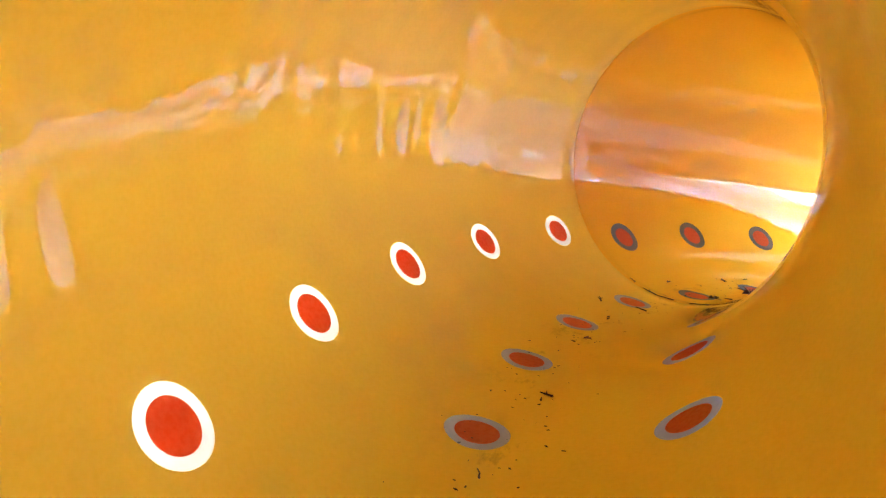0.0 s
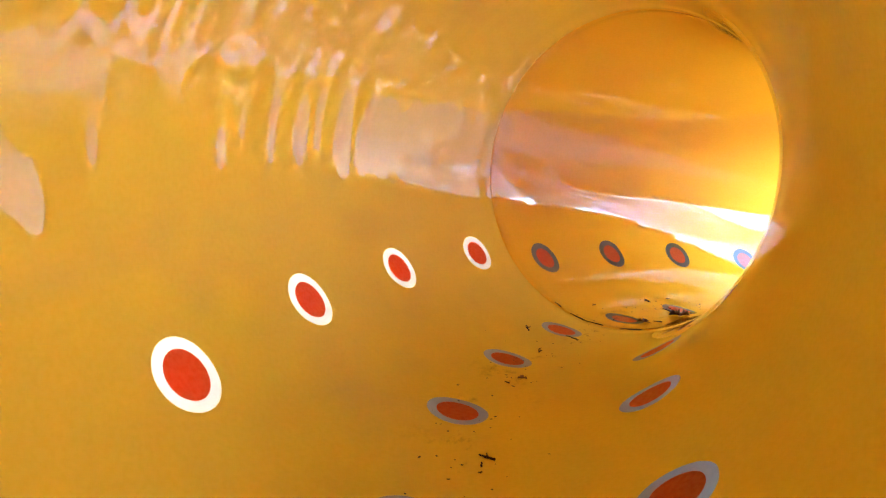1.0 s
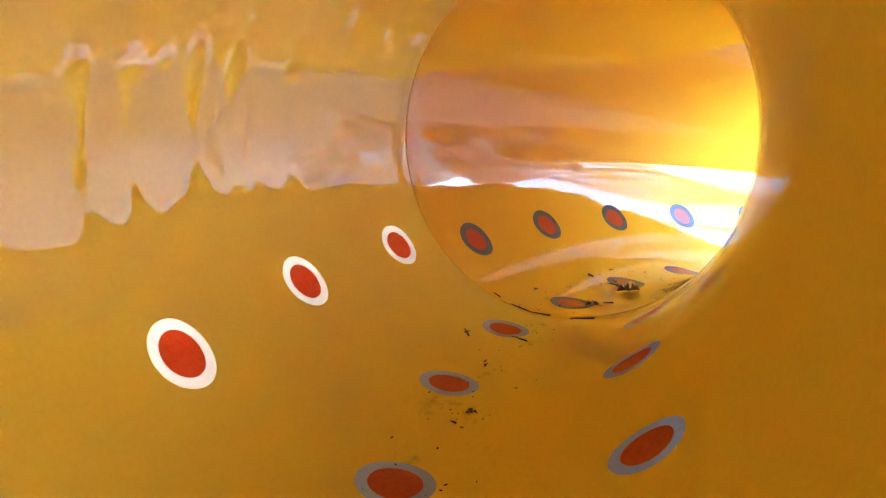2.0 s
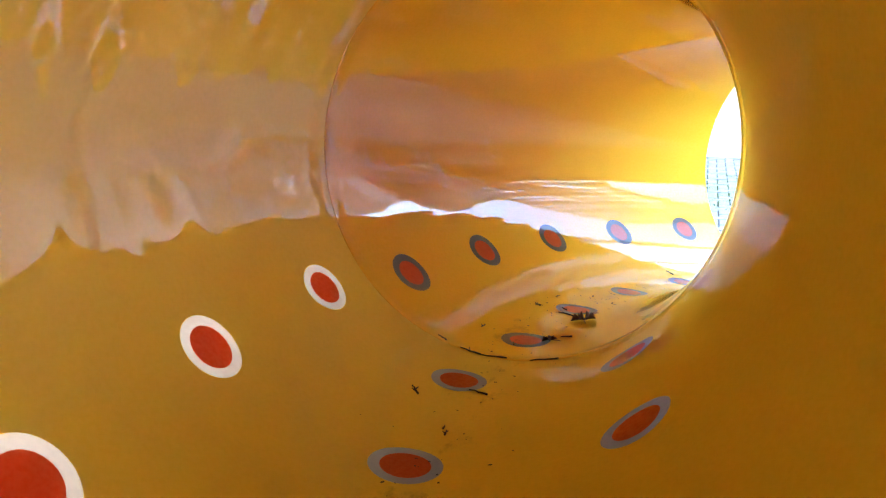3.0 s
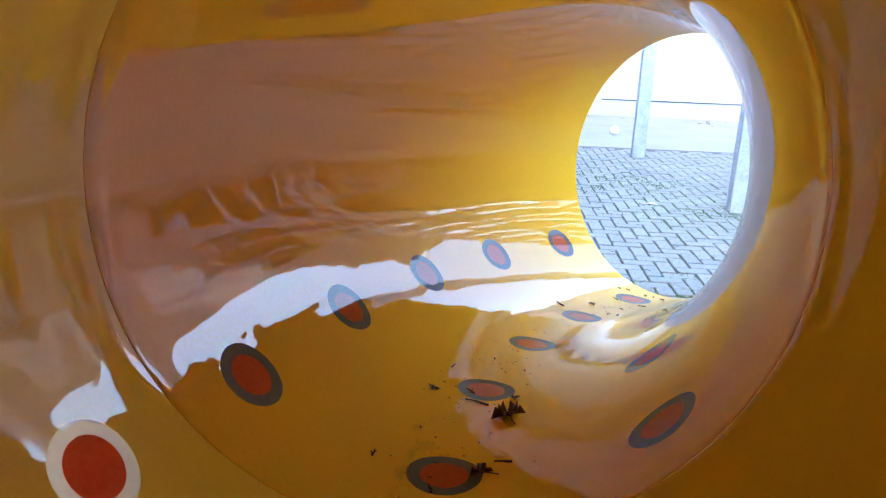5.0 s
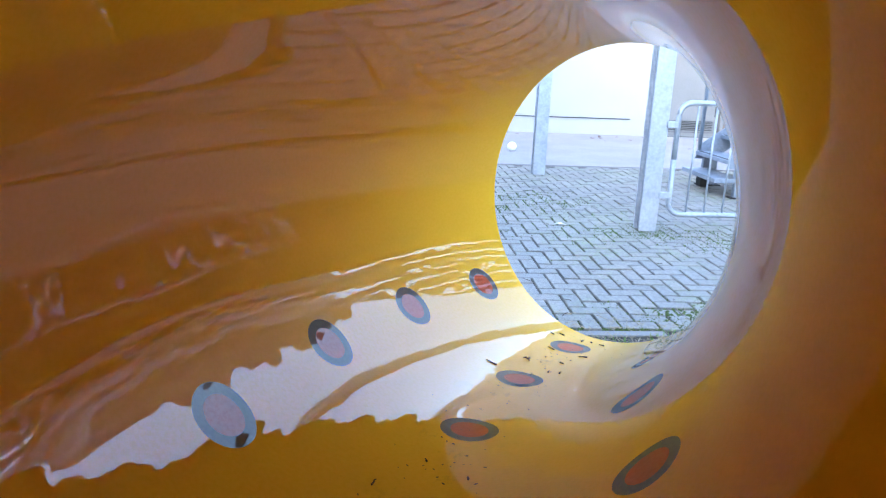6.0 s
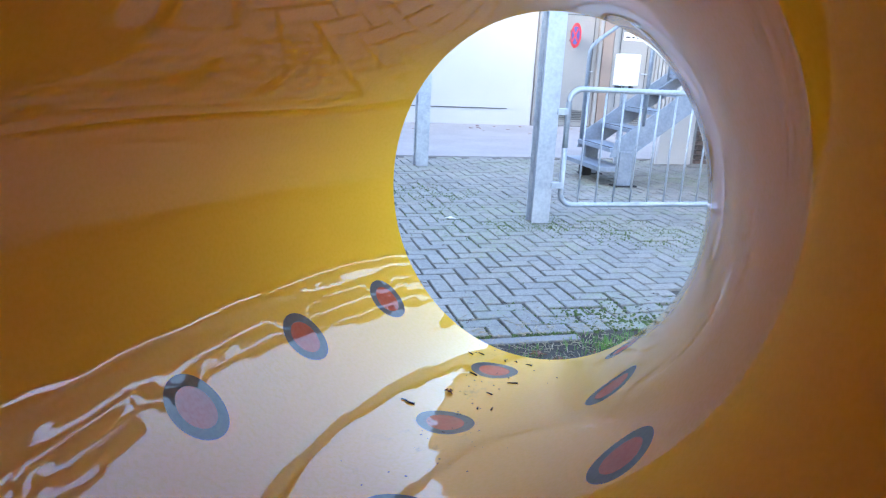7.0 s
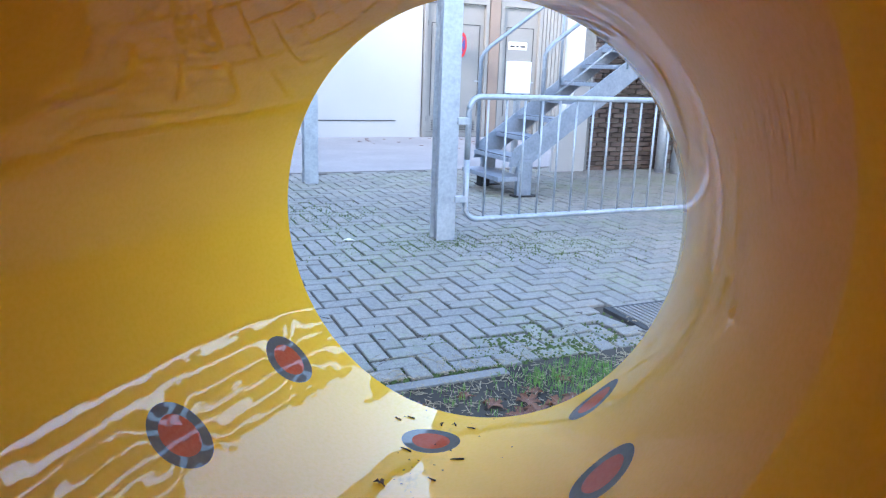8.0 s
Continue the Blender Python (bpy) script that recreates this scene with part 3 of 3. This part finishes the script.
def leaf_bm(size, lobes, rng, curl):
    """A dead leaf: a lobed outline, curled up at the edges, with thickness and a stalk."""
    bm = bmesh.new()
    n_ = lobes * 4
    edge = []
    for k in range(n_):
        a = math.tau * k / n_ - math.pi / 2
        w = 0.5 + 0.5 * math.cos(lobes * (a + math.pi / 2))
        r = size * (0.42 + 0.58 * w ** 1.4) * rng.uniform(0.86, 1.1)
        edge.append((r * math.cos(a), r * math.sin(a)))
    tops = []
    for lvl in (0.0, 0.0012):
        mid = bm.verts.new((0, 0, 0.002 + lvl))
        inner = [bm.verts.new((x * 0.5, y * 0.5, 0.002 + curl * size * 0.12 + lvl)) for x, y in edge]
        outer = [bm.verts.new((x, y, 0.001 + curl * size * (0.35 + 0.35 * math.sin(3 * i)) + lvl)) for i, (x, y) in enumerate(edge)]
        for k in range(n_):
            m_ = (k + 1) % n_
            f1 = (mid, inner[k], inner[m_])
            f2 = (inner[k], outer[k], outer[m_], inner[m_])
            bm.faces.new(f1 if lvl else f1[::-1])
            bm.faces.new(f2 if lvl else f2[::-1])
        tops.append(outer)
    for k in range(n_):
        m_ = (k + 1) % n_
        bm.faces.new((tops[0][k], tops[0][m_], tops[1][m_], tops[1][k]))
    tube_bm([(0, 0, 0.003), (0, -size * 0.7, 0.004), (size * 0.1, -size * 1.3, 0.003)], 0.0012, 5, bm)
    return bm


def twig_bm(length, rng, thick=0.0026, fork=False):
    bm = bmesh.new()
    pts, y = [], -length / 2
    for k in range(5):
        pts.append((rng.uniform(-1, 1) * length * 0.06, y, thick))
        y += length / 4
    tube_bm(pts, thick, 6, bm, taper=0.5)
    if fork:
        tube_bm([pts[2], (length * 0.22, length * 0.18, thick * 2)], thick * 0.8, 5, bm, taper=0.5)
        tube_bm([pts[1], (-length * 0.25, -length * 0.02, thick * 2)], thick * 0.8, 5, bm, taper=0.5)
    return bm


rng = random.Random(4)
for s, th, size, lobes, curl, spin in ((-1.665, 0.185, 0.042, 5, 0.9, 20), (-1.94, 0.15, 0.026, 3, 0.8, 70), (-1.55, 0.17, 0.013, 3, 0.4, 10), (-1.59, -0.19, 0.014, 3, 0.6, 120),
                                       (-0.43, -0.07, 0.014, 3, 0.7, 40), (-2.935, 0.065, 0.014, 3, 0.5, 200)):
    ob = part("dead_leaf", leaf_bm(size, lobes, rng, curl), leaf_mat)
    ob.matrix_world = tube_pose(s, th, spin)
    tagged(ob, "curled dark brown dead leaf lying in the yellow tube" if size > 0.02 else "small crumpled brown leaf scrap in the tube", "leaf", "leaf litter in the tube")
for s, th, length, spin, fork in ((-3.83, -0.02, 0.03, 20, False), (-3.44, 0.10, 0.035, 60, True), (-3.47, 0.09, 0.016, 10, False), (-2.99, 0.02, 0.014, 70, False), (-2.62, -0.015, 0.016, 0, False),
                                  (-2.472, -0.21, 0.04, 40, True), (-2.41, 0.035, 0.05, 70, False), (-2.645, 0.0, 0.022, 5, True), (-2.157, -0.15, 0.06, 85, True), (-2.157, -0.03, 0.07, 95, False),
                                  (-2.157, 0.23, 0.075, 90, False), (-2.145, -0.32, 0.03, 80, False), (-1.90, 0.217, 0.035, 80, False), (-1.942, -0.243, 0.025, 10, True), (-1.583, -0.195, 0.03, 70, True),
                                  (-1.423, -0.196, 0.025, 0, False), (-1.277, -0.065, 0.014, 30, False), (-1.33, 0.126, 0.014, 20, False), (-1.54, -0.04, 0.03, 60, False), (-0.572, -0.194, 0.036, 85, False),
                                  (-0.505, 0.117, 0.016, 10, False), (-0.505, 0.187, 0.018, 0, False), (-0.386, 0.116, 0.022, 50, False), (-0.279, 0.182, 0.03, 95, False), (-0.253, -0.053, 0.028, 70, False),
                                  (-0.106, -0.184, 0.018, 70, False), (-0.075, -0.137, 0.02, 90, False), (-0.07, 0.017, 0.022, 20, True), (-0.06, 0.077, 0.018, 30, False), (-0.08, 0.166, 0.024, 70, False),
                                  (-2.01, -0.01, 0.03, 20, False), (-1.60, 0.02, 0.06, 75, False)):
    ob = part("twig", twig_bm(length, rng, 0.0026 if length > 0.03 else 0.0021, fork), twig_mat)
    ob.matrix_world = tube_pose(s, th, spin)
    tagged(ob, "short dark brown twig lying in the yellow tube", "twig", "twigs in the tube")
bm = bmesh.new()
for k in range(260):
    s, th = -rng.random() * 4.4, rng.gauss(0.03, 0.12)
    m = tube_pose(s, th, rng.uniform(0, 360))
    r = rng.uniform(0.0008, 0.0026)
    bmesh.ops.create_icosphere(bm, subdivisions=1, radius=r, matrix=m @ Matrix.Diagonal((1, rng.uniform(1, 2.5), 0.5, 1)))
tagged(part("dirt_crumbs", bm, twig_mat), "dark crumbs of soil and leaf along the tube's bottom", "dirt", kind="stuff")

# ---- soil, grass and leaves between the tube's mouth and the paving ----
bm = bmesh.new()
for k in range(5200):
    u, v = rng.uniform(-0.9, 1.6), rng.uniform(-0.1, 0.79)
    d = math.exp(-((u - 0.86) / 0.2) ** 2 - ((v - 0.62) / 0.16) ** 2)
    d2 = 0.10 * math.exp(-((u - 0.2) / 0.45) ** 2 - ((v - 0.5) / 0.2) ** 2)
    if rng.random() > max(d, d2) + 0.012:
        continue
    for q in range(5):
        h, a = rng.uniform(0.008, 0.026), rng.uniform(0, math.tau)
        bu, bv, w = u + rng.gauss(0, 0.012), v + rng.gauss(0, 0.012), 0.0016
        lean = rng.uniform(0.1, 0.8) * h
        p0, p1 = Vector((bu - w * math.sin(a), bv + w * math.cos(a), -0.01)), Vector((bu + w * math.sin(a), bv - w * math.cos(a), -0.01))
        mid = Vector((bu + lean * 0.4 * math.cos(a), bv + lean * 0.4 * math.sin(a), h * 0.6))
        tip = Vector((bu + lean * math.cos(a), bv + lean * math.sin(a), h))
        vs = [bm.verts.new(x) for x in (p0, p1, mid + (p1 - p0) * 0.3, mid - (p1 - p0) * 0.3, tip)]
        bm.faces.new((vs[0], vs[1], vs[2], vs[3]))
        bm.faces.new((vs[3], vs[2], vs[4]))
laid(tagged(part("grass", bm, grass_mat), "sparse green grass at the edge of the paving", "grass", kind="stuff"))
for u, v, size, spin in ((0.42, 0.52, 0.05, 20), (0.55, 0.42, 0.06, 100), (0.62, 0.56, 0.045, 200), (0.74, 0.46, 0.05, 300), (0.35, 0.62, 0.035, 60), (0.8, 0.62, 0.04, 10), (0.15, 0.6, 0.035, 150), (0.48, 0.40, 0.07, 250), (0.66, 0.43, 0.075, 40), (0.56, 0.50, 0.06, 330)):
    ob = part("dead_leaf", leaf_bm(size, 5, rng, 0.35), leaf_mat)
    ob.matrix_world = YARD @ pose(u, v, -0.008, 0, 0, spin)
    tagged(ob, "brown dead leaf on the soil before the paving", "leaf", "leaf litter on the ground")
ob = part("dead_leaf", leaf_bm(0.05, 3, rng, 0.2), pale_leaf_mat)
ob.matrix_world = YARD @ pose(0.64, 3.13, 0.003, 0, 0, 40)
tagged(ob, "pale dry leaf lying on the paving", "leaf", "leaf litter on the ground")
for k in range(26):
    u, v = rng.uniform(-0.2, 1.8), abs(rng.gauss(0, 0.5)) + 0.9
    ob = part("twig", twig_bm(rng.uniform(0.02, 0.07), rng, 0.0018, rng.random() < 0.4), twig_mat)
    ob.matrix_world = YARD @ pose(u, v, 0.003, 0, 0, rng.uniform(0, 360))
    tagged(ob, "thin dark twig lying on the paving", "twig", "twigs on the paving")
straw_mat = surface("dry_straw", (0.22, 0.17, 0.10), (0.45, 0.38, 0.26), 20.0, 120.0, rough=0.9)
bm = bmesh.new()
for k in range(1500):
    u, v = rng.uniform(-0.5, 1.7), rng.gauss(0.66, 0.2)
    if v > 1.15 or v < 0.2:
        continue
    L, a = rng.uniform(0.01, 0.045), rng.uniform(0, math.tau)
    z = -0.008 if v < 0.8 else 0.004
    tube_bm([(u, v, z), (u + L * math.cos(a), v + L * math.sin(a), z + rng.uniform(0, 0.012))], rng.uniform(0.0009, 0.0018), 4, bm)
laid(tagged(part("straw_litter", bm, straw_mat), "dry straw and needles scattered on soil and paving", "litter", kind="stuff"))
bm = bmesh.new()
for k in range(420):
    u, v = rng.uniform(-0.7, 1.7), rng.uniform(0.1, 0.79)
    bmesh.ops.create_icosphere(bm, subdivisions=1, radius=rng.uniform(0.004, 0.013), matrix=pose(u, v, -0.014, 0, 0, rng.uniform(0, 360)) @ Matrix.Diagonal((rng.uniform(0.8, 1.5), 1, 0.6, 1)))
laid(tagged(part("soil_clods", bm, soil), "loose dark clods of soil before the paving", "soil", kind="stuff"))
moss_mat = surface("moss", (0.035, 0.05, 0.012), (0.10, 0.14, 0.03), 12.0, 120.0, rough=0.95, bump=0.8)
verts, faces = [], []
for cu, cv, su, sv, many in ((0.95, 0.98, 0.4, 0.2, 900), (0.3, 0.86, 0.35, 0.06, 700), (0.1, 3.9, 0.5, 0.4, 3200), (1.05, 2.85, 0.3, 0.16, 1300), (2.2, 2.6, 0.7, 0.25, 1600), (-0.6, 4.6, 0.6, 0.4, 1800)):
    for k in range(many):
        u, v = rng.gauss(cu, su), rng.gauss(cv, sv)
        if v < 0.82:
            continue
        r, a, h = rng.uniform(0.004, 0.012), rng.uniform(0, math.tau), rng.uniform(0.002, 0.008)
        b = len(verts)
        verts += [(u + r * rng.uniform(0.7, 1.6) * math.cos(a + q * math.tau / 5), v + r * rng.uniform(0.7, 1.6) * math.sin(a + q * math.tau / 5), -0.011) for q in range(5)]
        verts.append((u, v, -0.006 + 0.9 * h if v < 1.5 else -0.001 + h))
        faces += [(b + q, b + (q + 1) % 5, b + 5) for q in range(5)]
moss_mesh = bpy.data.meshes.new("moss")
moss_mesh.from_pydata(verts, [], faces)
moss_mesh.materials.append(moss_mat)
laid(tagged(new("moss", moss_mesh), "low green moss growing in the paving joints", "moss", kind="stuff"))
for k in range(22):
    u, v = rng.uniform(1.5, 5.0), 10.5 - abs(rng.gauss(0, 0.9))
    ob = part("dead_leaf", leaf_bm(rng.uniform(0.02, 0.05), 3, rng, 0.4), leaf_mat)
    ob.matrix_world = YARD @ pose(u, v, 0.009, 0, 0, rng.uniform(0, 360))
    tagged(ob, "small dark dead leaf on the concrete slab", "leaf", "leaf litter on the ground")
laid(tagged(part("kerb", box_bm(-5.0, 0.62, 0.745, 0.805, -0.15, -0.004, 0.006), mortar), "thin worn concrete edging at the paving", "kerb", kind="structure"))

# ---- bricks of the dark wall ----
brick_wall = yard("wall_brick", "dark brown brick wall behind the steel stair", "wall", kind="structure")
part("core", box_bm(4.78, 6.5, 6.112, 6.35, -0.05, 3.6), mortar, brick_wall)
bm = box_bm(-0.105, 0.105, -0.05, 0.0, -0.025, 0.025, 0.003)
brick_mesh = mesh_of("brick", bm, brick_mat)
bm = box_bm(-0.05, 0.05, -0.05, 0.0, -0.025, 0.025, 0.003)
half_mesh = mesh_of("brick_half", bm, brick_mat)
for row in range(40):
    z = 0.03 + row * 0.0625
    u = 4.78 + (0.105 if row % 2 == 0 else 0.05)
    first = True
    while u < 6.1:
        half = first and row % 2
        ob = new("brick", half_mesh if half else brick_mesh)
        ob.parent = brick_wall
        ob.location = (u, 6.108 + rng.uniform(-0.002, 0.002), z)
        u += 0.165 if half else 0.22
        first = False

# ---- herringbone pavers ----
paving = yard("pavement", "grey concrete block paving laid in herringbone, mossy joints", "paving", kind="structure")
W = 0.1035
GAP = 0.013
paver_boxes = {}
for nm, (lx, ly) in (("h", (2 * W - GAP, W - GAP)), ("v", (W - GAP, 2 * W - GAP))):
    bm = bmesh.new()
    b, t = 0.05, 0.004
    lo = [bm.verts.new((x * lx / 2, y * ly / 2, -b)) for x, y in ((-1, -1), (1, -1), (1, 1), (-1, 1))]
    md = [bm.verts.new((x * lx / 2, y * ly / 2, -t)) for x, y in ((-1, -1), (1, -1), (1, 1), (-1, 1))]
    up = [bm.verts.new((x * (lx / 2 - 0.004), y * (ly / 2 - 0.004), 0)) for x, y in ((-1, -1), (1, -1), (1, 1), (-1, 1))]
    for q, w in ((lo, md), (md, up)):
        for k in range(4):
            bm.faces.new((q[k], q[(k + 1) % 4], w[(k + 1) % 4], w[k]))
    bm.faces.new(up)
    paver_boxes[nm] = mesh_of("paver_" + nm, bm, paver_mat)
far_verts, far_faces = [], []
proto = {nm: ([v.co.copy() for v in me.vertices], [tuple(p.vertices) for p in me.polygons]) for nm, me in paver_boxes.items()}
EDGE = 0.812
near = []


def far_paver(nm, m):
    base = len(far_verts)
    co, fs = proto[nm]
    far_verts.extend(tuple(m @ c) for c in co)
    far_faces.extend(tuple(base + x for x in f) for f in fs)


for i in range(-80, 130):
    for j in range(-80, 80):
        for nm, cx, cy in (("h", 1.0, 0.5), ("v", -0.5, 1.0)):
            u, v = W * (i + 2 * j + cx), 0.83 + W * (i - 2 * j + cy)
            half = W / 2 if nm == "h" else W
            if not (-5.5 < u < 6.5 and EDGE + 0.03 < v + half and v < 6.40):
                continue
            if 1.50 < u < 1.90 and 0.96 < v < 1.28:
                continue
            if v > 6.06 and u > 4.7:
                continue
            z = rng.gauss(0.0, 0.0018) + 0.002 * math.sin(3 * u + 2 * v)
            tilt = (rng.gauss(0, 0.008), rng.gauss(0, 0.008), rng.gauss(0, 0.012))
            if v < 1.15 and u > 0.6:
                z -= rng.uniform(0, 0.008)
                tilt = (rng.gauss(0, 0.025), rng.gauss(0, 0.025), rng.gauss(0, 0.08))
                if rng.random() < 0.03:
                    continue
            if v - half < EDGE:
                cut = (v + half - EDGE) / (2 * half)
                far_paver(nm, Matrix.LocRotScale((u, (v + half + EDGE) / 2, z), None, (1, cut, 1)))
            elif -0.25 < u < 1.95 and v < 3.3:
                near.append((v, nm, (u, v, z), tilt))
            else:
                far_paver(nm, Matrix.LocRotScale((u, v, z), Euler(tilt), None))
near.sort()
for k, (v, nm, where, tilt) in enumerate(near):
    if k < 295:
        ob = new("paver", paver_boxes[nm])
        ob.parent = paving
        ob.location, ob.rotation_euler = where, tilt
    else:
        far_paver(nm, Matrix.LocRotScale(where, Euler(tilt), None))
me = bpy.data.meshes.new("pavers")
me.from_pydata(far_verts, [], far_faces)
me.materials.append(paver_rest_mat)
rest = new("paver_field", me)
rest.parent = paving
tagged(rest, "grey concrete pavers farther out in the yard", kind="stuff")
